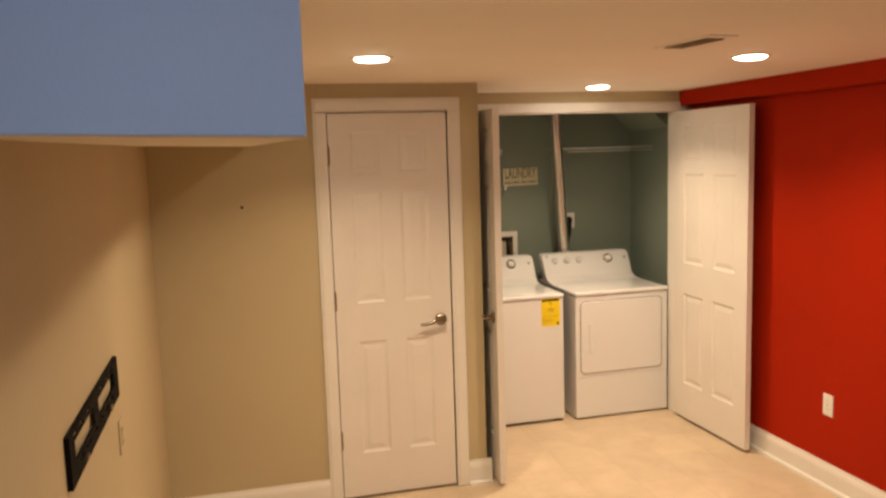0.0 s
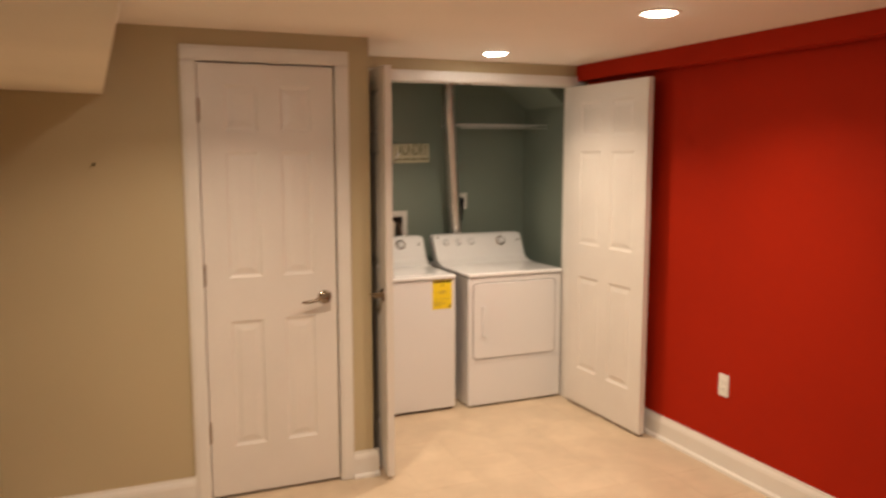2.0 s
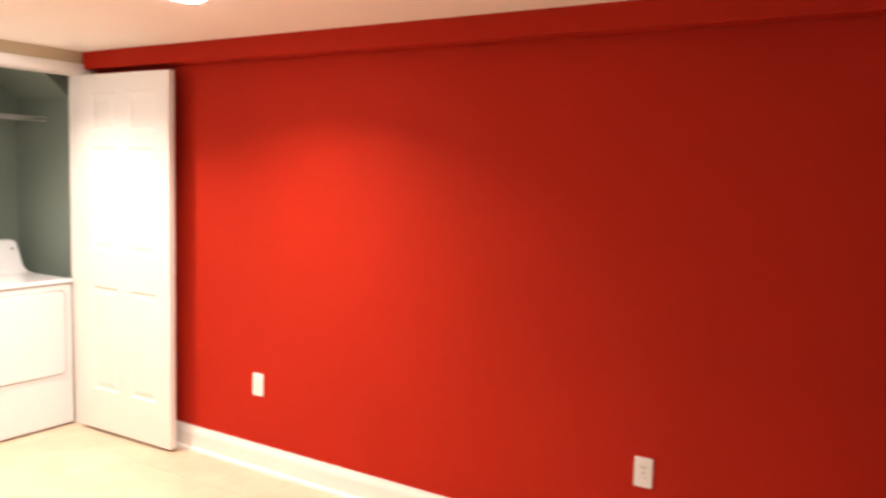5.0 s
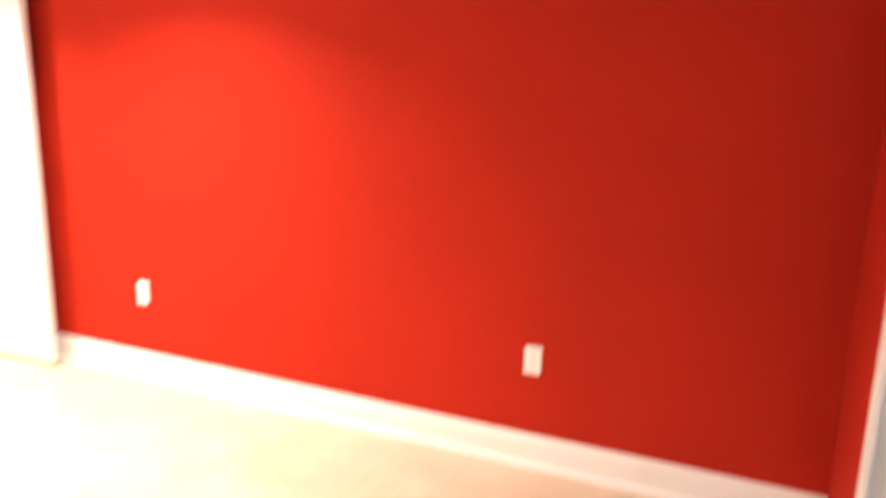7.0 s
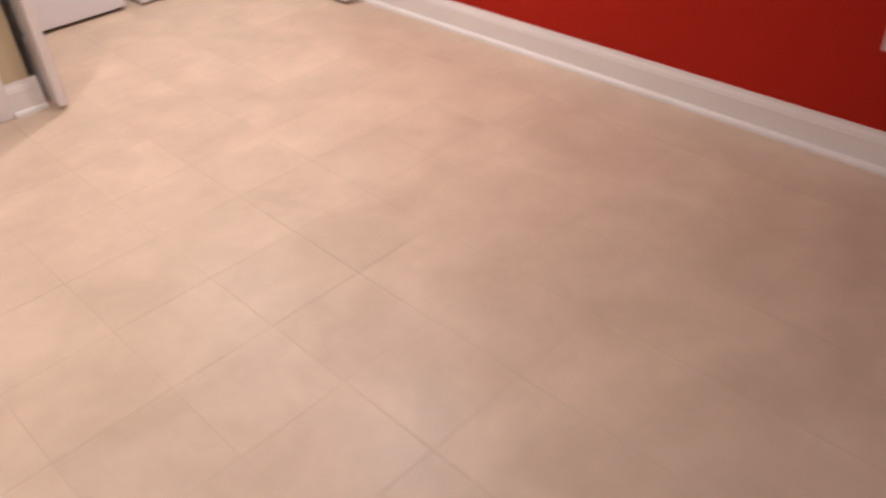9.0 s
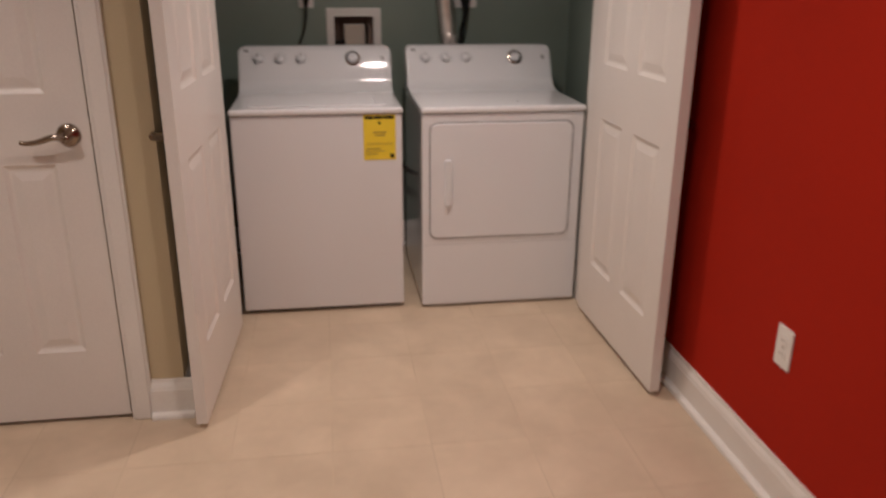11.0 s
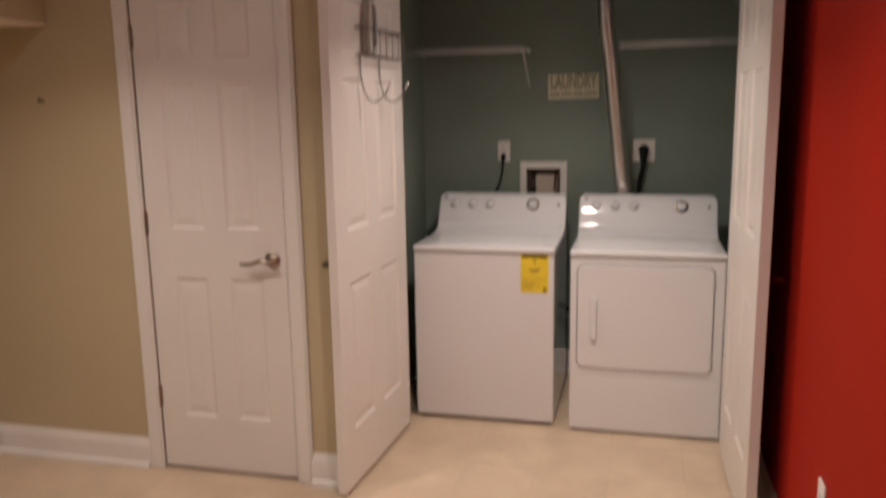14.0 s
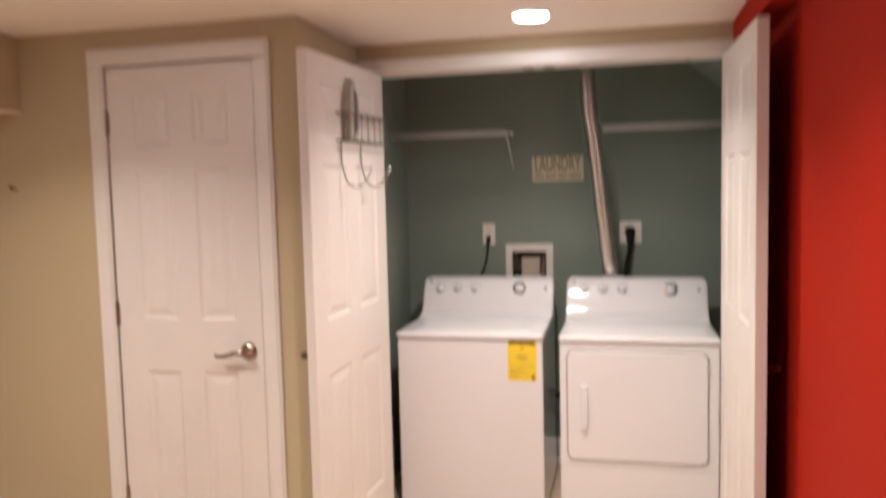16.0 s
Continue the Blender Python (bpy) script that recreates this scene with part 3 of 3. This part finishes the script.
def dial(parent, x, m, r, big):
    """A knob on the leaning face; m carries the face's frame to the machine's."""
    m = m @ Matrix.Translation((x, 0, 0))
    if big:
        bm = lathe([(r * 1.3, 0), (r * 1.3, -0.004), (r * 1.02, -0.006), (r * 1.02, 0)], "y", 28)
        bm.transform(m)
        part("dial_ring", bm, M_CHROME, parent, "dark metal ring")
    else:
        bm = lathe([(r * 1.14, 0.006), (r * 1.14, -0.0014), (r * 1.0, -0.0018), (r * 1.0, 0)], "y", 28)
        bm.transform(m)
        part("dial_ring", bm, M_MARK, parent, "thin grey ring")
    bm = lathe([(r, 0), (r, -0.004), (r * 0.86, -0.010), (r * 0.8, -0.022), (r * 0.7, -0.025), (0, -0.026)], "y", 28)
    bm.transform(m)
    knob = part("dial", bm, M_PANEL, parent, "pale selector dial" if big else "white knob", smooth=True)
    bm = box(-0.002, 0.002, -0.0275, -0.024, 0, r * 0.75)
    bm.transform(m)
    part("pointer", bm, M_GREY, knob)
    for k in range(9):
        a = radians(-120 + 30 * k)
        px, pz = math.sin(a) * r * 1.5, math.cos(a) * r * 1.5
        bm = box(px - 0.003, px + 0.003, -0.0012, 0, pz - 0.0018, pz + 0.0018)
        bm.transform(m)
        part("print_mark", bm, M_MARK, parent)


def machine(name, x, y, depth, label, top=0.872, console_y=0.57, console_top=1.062, gap=0.017):
    ob = thing(name, pose(x, y, 0), label, name.replace("_", " "))
    h = MW / 2
    part("body", box(-h + 0.004, h - 0.004, 0.0, depth, gap, top - 0.028), M_ENAMEL, ob, bevel=0.008, segments=3)
    bm = box(-h, h, -0.008, depth + 0.002, top - 0.026, top)
    part("deck", bm, M_ENAMEL, ob, bevel=0.011, segments=4)
    part("deck_joint", box(-h + 0.008, h - 0.008, 0.004, depth - 0.01, top - 0.031, top - 0.02), M_DIM, ob)
    # black block stands for the shade in the gap below the body
    part("toe_shade", box(-h + 0.02, h - 0.02, 0.03, depth - 0.02, 0.001, 0.03), M_BLACK, ob, "black block for the shade under the machine")
    for fx in (-h + 0.05, h - 0.05):
        for fy in (0.05, depth - 0.05):
            part("foot", lathe([(0.02, 0), (0.02, 0.012), (0.008, 0.016), (0.008, 0.026)], "z", 10, None, (fx, fy, 0)), M_BLACK, ob)
    console(ob, console_y, top + 0.004, console_top)
    face = pose(0, console_y - LEAN * (console_top - 1.008) - BULGE * 0.78, 1.008) @ TILT
    for dx in (-0.255, -0.16, -0.065):
        dial(ob, dx, face, 0.0215, False)
    dial(ob, 0.168, face, 0.026, True)
    bm = extrude_outline(rounded(0.016, 0.022, 0.007), lambda u, v: (u + 0.303, -0.0008, v), (0, 0.003, 0))
    bm.transform(face)
    part("badge", bm, M_GREY, ob, "small dark badge")
    for name, b, mat in (("corner_mark", (-0.318, -0.298, -0.0008, 0.002, 0.034, 0.047), M_GREY),
                         ("print_line", (-0.30, 0.29, -0.0008, 0.002, -0.042, -0.0405), M_MARK)):
        bm = box(*b)
        bm.transform(face)
        part(name, bm, mat, ob)
    return ob


washer = machine("washing_machine", -1.236, 0.776, 0.67, "white top-loading washing machine with a yellow energy label", console_y=0.58)
bm = extrude_outline(rounded(0.56, 0.36, 0.04), lambda u, v: (u, 0.225 + v, 0.872), (0, 0, 0.004))
lid = part("lid", bm, M_ENAMEL, washer, bevel=0.0018)
part("lid_slot", box(0.236, 0.246, 0.1, 0.3, 0.8755, 0.8772), M_GREY, lid, "grey slot at the lid edge")
tag = part("energy_label", box(0.182, 0.312, -0.0015, 0.001, 0.66, 0.843), M_YELLOW, washer, "bright yellow energy label sheet")
for (u0, u1, z0, z1, mat) in ((0.188, 0.222, 0.827, 0.838, M_BLACK), (0.225, 0.262, 0.827, 0.838, M_BLACK), (0.265, 0.306, 0.827, 0.838, M_BLACK), (0.243, 0.252, 0.806, 0.814, M_BLACK), (0.222, 0.275, 0.77, 0.7745, M_BRONZE),
                              (0.228, 0.268, 0.758, 0.762, M_BRONZE), (0.19, 0.30, 0.725, 0.727, M_BRONZE), (0.19, 0.25, 0.705, 0.7075, M_BRONZE),
                              (0.19, 0.27, 0.695, 0.697, M_BRONZE), (0.19, 0.24, 0.683, 0.685, M_BRONZE), (0.289, 0.304, 0.668, 0.684, M_BLACK)):
    part("print_bar", box(u0, u1, -0.0022, -0.0014, z0, z1), mat, tag)

dryer = machine("clothes_dryer", -0.481, 0.752, 0.67, "white front-loading clothes dryer with a square door", console_y=0.592, gap=0.011)
DX, DZ, DW, DH = -0.007, 0.563, 0.594, 0.486
# shade of the door joint, put in as a slightly larger grey plate
part("door_joint_shade", extrude_outline(rounded(DW + 0.012, DH + 0.012, 0.036), lambda u, v: (DX + u, -0.0012, DZ + v), (0, 0.004, 0)), M_GREY, dryer, "grey ring for the shade in the door joint")
ddoor = part("dryer_door", extrude_outline(rounded(DW, DH, 0.032), lambda u, v: (DX + u, -0.007, DZ + v), (0, 0.007, 0)), M_ENAMEL, dryer, bevel=0.004, segments=3)
bm = extrude_outline(rounded(0.03, 0.20, 0.013), lambda u, v: (-0.232 + u, -0.019, 0.56 + v), (0, 0.012, 0))
part("door_handle", bm, M_PANEL, ddoor, bevel=0.004)
part("handle_recess", extrude_outline(rounded(0.018, 0.17, 0.008), lambda u, v: (-0.208 + u, -0.0078, 0.56 + v), (0, 0.002, 0)), M_PANEL, ddoor)
for hz in (0.40, 0.74):
    part("door_hinge", box(0.285, 0.293, -0.0085, 0.0, hz - 0.02, hz + 0.02), M_MARK, ddoor)
part("latch_dot", lathe([(0.008, 0.872), (0.008, 0.8735), (0.0, 0.874)], "z", 12, None, (0.083, 0.12, 0)), M_GREY, dryer)
part("kick_line", box(-0.335, 0.335, -0.0008, 0.002, 0.288, 0.2895), M_MARK, dryer)

# ---- vent duct ----
duct = thing("vent_duct", pose(-0.62, 1.445, 1.0), "silver aluminium dryer vent duct rising behind the dryer", "duct")
line = smooth_line([(0.075, 0.10, -0.35), (0.045, 0.06, -0.1), (0.018, 0.0, 0.062), (-0.008, -0.03, 0.26), (-0.036, -0.06, 0.52), (-0.062, -0.09, 0.76),
                    (-0.085, -0.115, 0.93), (-0.092, -0.13, 1.1), (-0.092, -0.14, 1.302)], 16)
rad = [0.0405 + (0.0011 if k % 2 else -0.0006) for k in range(len(line))]
part("pipe", tube(line, rad, 20), M_DUCT, duct, smooth=True)
for k in (34,):
    part("foil_joint", tube(line[k:k + 4], 0.0425, 20), M_DUCT, duct, "taped foil joint", smooth=True)

# ---- laundry box with valves ----
lbox = thing("laundry_valve_box", pose(-1.047, BACK, 1.11), "white recessed water valve box behind the washer", "valve box")
bm = slab_with_holes([-0.131, -0.094, 0.094, 0.131], [-0.13, -0.1, 0.068, 0.108], [(-0.094, 0.094, -0.1, 0.068)], lambda u, v, w: (u, -0.012 + w, v), 0.012)
part("frame", bm, M_PLATE, lbox, bevel=0.003)
# brown colour puts the shade on the recess sides and back
bm = bmesh.new()
for b in ((-0.094, -0.091, 0, 0.085, -0.1, 0.068), (0.091, 0.094, 0, 0.085, -0.1, 0.068), (-0.091, 0.091, 0, 0.085, 0.065, 0.068), (-0.091, 0.091, 0, 0.085, -0.1, -0.097)):
    box(*b, bm)
part("recess", bm, M_BOX, lbox, "recess sides, coloured brown for their shade")
part("back_plate", box(-0.094, 0.094, 0.085, 0.09, -0.1, 0.068), M_BOX, lbox, "recess back, coloured brown for its shade")
# added cream block stands for the lit middle of the back plate
part("pale_back_block", box(-0.048, 0.056, 0.028, 0.085, -0.097, 0.03), M_RECESS, lbox, "cream block for the pale lit middle of the recess back", bevel=0.008, segments=3)
for px in (-0.078, 0.08):
    part("supply_pipe", tube([(px, 0.05, -0.097), (px, 0.05, 0.02), (px, 0.05, 0.06)], 0.0085, 10), M_BOX, lbox, "brown copper supply pipe", smooth=True)
part("valve", lathe([(0.024, 0.0), (0.028, -0.02), (0.026, -0.04), (0.0, -0.045)], "y", 14, None, (-0.075, 0.04, -0.075)), M_BLACK, lbox, "black valve knob", smooth=True)
part("hose", tube(smooth_line([(-0.06, 0.03, -0.08), (-0.055, -0.02, -0.05), (-0.07, -0.06, -0.12), (-0.08, -0.08, -0.3)], 8), 0.013, 10), M_BLACK, lbox, "black rubber hose", smooth=True)
part("hose", tube(smooth_line([(0.075, 0.04, 0.03), (0.078, 0.0, 0.0), (0.075, -0.05, -0.1), (0.07, -0.07, -0.3)], 8), 0.011, 10), M_BOX, lbox, "brown rubber hose", smooth=True)


# ---- cords ----
def cord(name, label, plug, line, r, plug_r, neck):
    ob = thing(name, pose(*plug), label, "power cord")
    part("plug", lathe([(plug_r * 0.7, -0.002), (plug_r, -0.012), (plug_r, -0.03), (plug_r * 0.7, -0.045), (0, -0.048)], "y", 16), M_BLACK, ob, smooth=True)
    part("strain_relief", tube([(0, -0.026, 0), (0, -0.03, -neck * 0.5), (0, -0.034, -neck)], [plug_r * 0.9, plug_r * 0.72, r * 1.15], 14), M_BLACK, ob, smooth=True)
    part("cable", tube(smooth_line(line, 8), r, 10), M_BLACK, ob, smooth=True)


cord("washer_cord", "black washer power cord hanging from an outlet", (-1.270, BACK - 0.006, 1.251),
     [(0, -0.03, 0), (0.0, -0.04, -0.02), (-0.004, -0.03, -0.08), (-0.02, -0.028, -0.15), (-0.05, -0.04, -0.24), (-0.04, -0.05, -0.45)], 0.0055, 0.014, 0.035)
cord("dryer_cord", "thick black dryer cord hanging from an outlet", (-0.505, BACK - 0.004, 1.281),
     [(0, -0.035, 0), (0.0, -0.05, -0.03), (-0.004, -0.045, -0.1), (-0.018, -0.04, -0.17), (-0.035, -0.05, -0.26), (-0.18, -0.06, -0.7), (-0.34, -0.08, -0.85), (-0.42, -0.1, -0.9)], 0.0125, 0.028, 0.075)


# ---- wire shelves ----
def wire_shelf(x0, x1, z, y0, y1, end_brace, label):
    ob = thing("wire_shelf", pose(x0, y1, z), label, "shelf", "closet wire shelves")
    w, d = x1 - x0, y1 - y0
    for yy, zz, r in ((-d, 0, 0.0034), (-d, -0.024, 0.0032), (-d * 0.6, -0.004, 0.003), (-d * 0.3, -0.004, 0.003), (-0.012, 0, 0.0038)):
        part("rail", tube([(0, yy, zz), (w, yy, zz)], r, 8), M_WIRE, ob, smooth=True)
    n = int(w / 0.026)
    bm = bmesh.new()
    for k in range(n + 1):
        x = w * k / n
        tube([(x, -0.012, 0.003), (x, -d, 0.004), (x, -d - 0.002, -0.024)], 0.0012, 5, bm)
    tagged(part("cross_wires", bm, M_WIRE, ob), kind="stuff")
    if end_brace:
        part("brace", tube([(w, -d + 0.01, -0.006), (w, -0.004, -0.19)], 0.004, 8), M_WIRE, ob, smooth=True)
    part("wall_clip", box(-0.001, 0.012, -0.02, 0, -0.012, 0.01), M_WIRE, ob)
    part("wall_clip", box(w - 0.012, w + 0.001, -0.02, 0, -0.012, 0.01), M_WIRE, ob)
    return ob


wire_shelf(-1.733, -1.125, 1.825, 1.30, BACK, 1, "white coated wire shelf above the washer")
wire_shelf(-0.637, 0.028, 1.825, 1.265, BACK, 0, "white coated wire shelf above the dryer")


# ---- sign ----
def letters(text, size, depth, mat, parent, m):
    cu = bpy.data.curves.new("lettering", "FONT")
    cu.body, cu.size, cu.extrude, cu.align_x, cu.align_y = text, size, depth, "CENTER", "CENTER"
    cu.offset = 0.0022
    tmp = bpy.data.objects.new("lettering", cu)
    scene.collection.objects.link(tmp)
    me = bpy.data.meshes.new_from_object(tmp.evaluated_get(bpy.context.evaluated_depsgraph_get()))
    bpy.data.objects.remove(tmp)
    me.transform(m)
    me.materials.append(mat)
    ob = new("lettering", me)
    ob.parent = parent
    return ob


sign = thing("laundry_sign", pose(-0.885, BACK, 1.628, 0, -1.0, 0), "cream wooden sign reading laundry on the closet wall", "sign")
part("board", box(-0.138, 0.138, -0.016, 0, -0.067, 0.067), M_SIGN, sign, bevel=0.003)
letters("LAUNDRY", 0.075, 0.0015, M_SIGNTEXT, sign, Matrix.Translation((0, -0.0165, 0.022)) @ Matrix.Rotation(radians(90), 4, "X") @ Matrix.Diagonal((0.72, 1.45, 1, 1)))
for (u0, u1) in ((-0.125, -0.075), (-0.065, -0.01), (0.0, 0.05), (0.06, 0.125)):
    part("text_bar", box(u0, u1, -0.0175, -0.0155, -0.05, -0.034), M_SIGNTEXT, sign)

# ---- wire rack with an iron on the open leaf ----
# local x runs from the hinge to the free edge, local y out of the leaf's inner face
rack = thing("iron_rack", LEAF_L @ pose(0, 0, 0), "dark wire ironing rack hung on the closet door", "wire rack")
RX0, RX1, RZ0, RZ1, RD = 0.10, 0.52, 1.712, 1.815, 0.05
for z in (RZ0, RZ1):
    part("hoop", tube([(RX0, 0.004, z), (RX0, RD, z), (RX1, RD, z), (RX1, 0.004, z), (RX0, 0.004, z)], 0.0031, 8), M_DARKWIRE, rack)
for k in range(7):
    x = RX0 + (RX1 - RX0) * k / 6
    part("upright", tube([(x, RD, RZ1), (x, RD, RZ0), (x, 0.004, RZ0)], 0.0021, 6), M_DARKWIRE, rack)
for cx in (0.49, 0.29):
    drop = smooth_line([(cx, 0.008, RZ0), (cx, 0.010, RZ0 - 0.09), (cx - 0.008, 0.028, RZ0 - 0.16), (cx - 0.02, 0.062, RZ0 - 0.18),
                        (cx - 0.03, 0.095, RZ0 - 0.155), (cx - 0.034, 0.112, RZ0 - 0.125)], 6)
    hook = part("hook", tube(drop, 0.003, 8), M_DARKWIRE, rack, "board hook curving out from the door", smooth=True)
    part("hook_tip", tube([(cx - 0.033, 0.109, RZ0 - 0.13), (cx - 0.036, 0.117, RZ0 - 0.112), (cx - 0.037, 0.121, RZ0 - 0.098)], 0.0045, 8), M_WIRE, hook,
         "pale rubber hook tip", smooth=True)

iron = thing("clothes_iron", LEAF_L @ pose(0.405, 0.034, 1.717), "grey clothes iron standing in the wire rack", "iron")
bm = bmesh.new()
prof = [(-0.054, 0), (0.054, 0), (0.054, 0.09), (0.048, 0.15), (0.034, 0.2), (0.017, 0.236), (0, 0.245), (-0.017, 0.236), (-0.034, 0.2), (-0.048, 0.15), (-0.054, 0.09)]
prof = [(u * 0.8, v) for u, v in prof]
extrude_outline(prof, lambda u, v: (u, -0.024, v), (0, 0.005, 0), bm)
part("soleplate", bm, M_DUCT, iron, "metal soleplate", bevel=0.002)
bm = extrude_outline([(u * 0.9, v * 0.96 + 0.004) for u, v in prof], lambda u, v: (u, -0.019, v), (0, 0.02, 0))
part("housing", bm, M_IRON, iron, bevel=0.008, segments=3)
part("grip", tube(smooth_line([(0, -0.002, 0.03), (0, 0.009, 0.04), (0, 0.01, 0.1), (0, 0.008, 0.17), (0, -0.002, 0.19)], 5), 0.0065, 10), M_GREY, iron, smooth=True)

# ---- floor and its tiles ----
floor = setting("floor", box(LEFT, 0.05, HALL, BACK, -0.06, -0.0006), M_GROUT, "beige square floor tiles with fine joints", "floor")
TILE, JOINT = 0.305, 0.003
TX, TY = -0.92, 0.015


def tile_mesh(w, d):
    me = bpy.data.meshes.new("tile")
    a, b, e = w / 2 - JOINT / 2, d / 2 - JOINT / 2, 0.00025
    v = [(-a, -b, -0.006), (a, -b, -0.006), (a, b, -0.006), (-a, b, -0.006), (-a, -b, -e), (a, -b, -e), (a, b, -e), (-a, b, -e),
         (-a + e, -b + e, 0), (a - e, -b + e, 0), (a - e, b - e, 0), (-a + e, b - e, 0)]
    f = [(8, 9, 10, 11)]
    for k in range(4):
        j = (k + 1) % 4
        f += [(k, j, j + 4, k + 4), (k + 4, j + 4, j + 8, k + 8)]
    me.from_pydata(v, [], f)
    me.materials.append(M_TILE)
    return me


tile_meshes = {}
for i in range(-9, 4):
    for j in range(-19, 7):
        x0, x1 = max(LEFT, TX + i * TILE), min(0.05, TX + (i + 1) * TILE)
        y0, y1 = max(HALL, TY + j * TILE), min(BACK, TY + (j + 1) * TILE)
        if x1 - x0 < 0.004 or y1 - y0 < 0.004:
            continue
        if y0 > 0.1 and x1 < -1.76:
            continue
        key = (round(x1 - x0, 3), round(y1 - y0, 3))
        if key not in tile_meshes:
            tile_meshes[key] = tile_mesh(*key)
        t = new("tile", tile_meshes[key])
        t.parent = floor
        t.location = ((x0 + x1) / 2, (y0 + y1) / 2, 0)
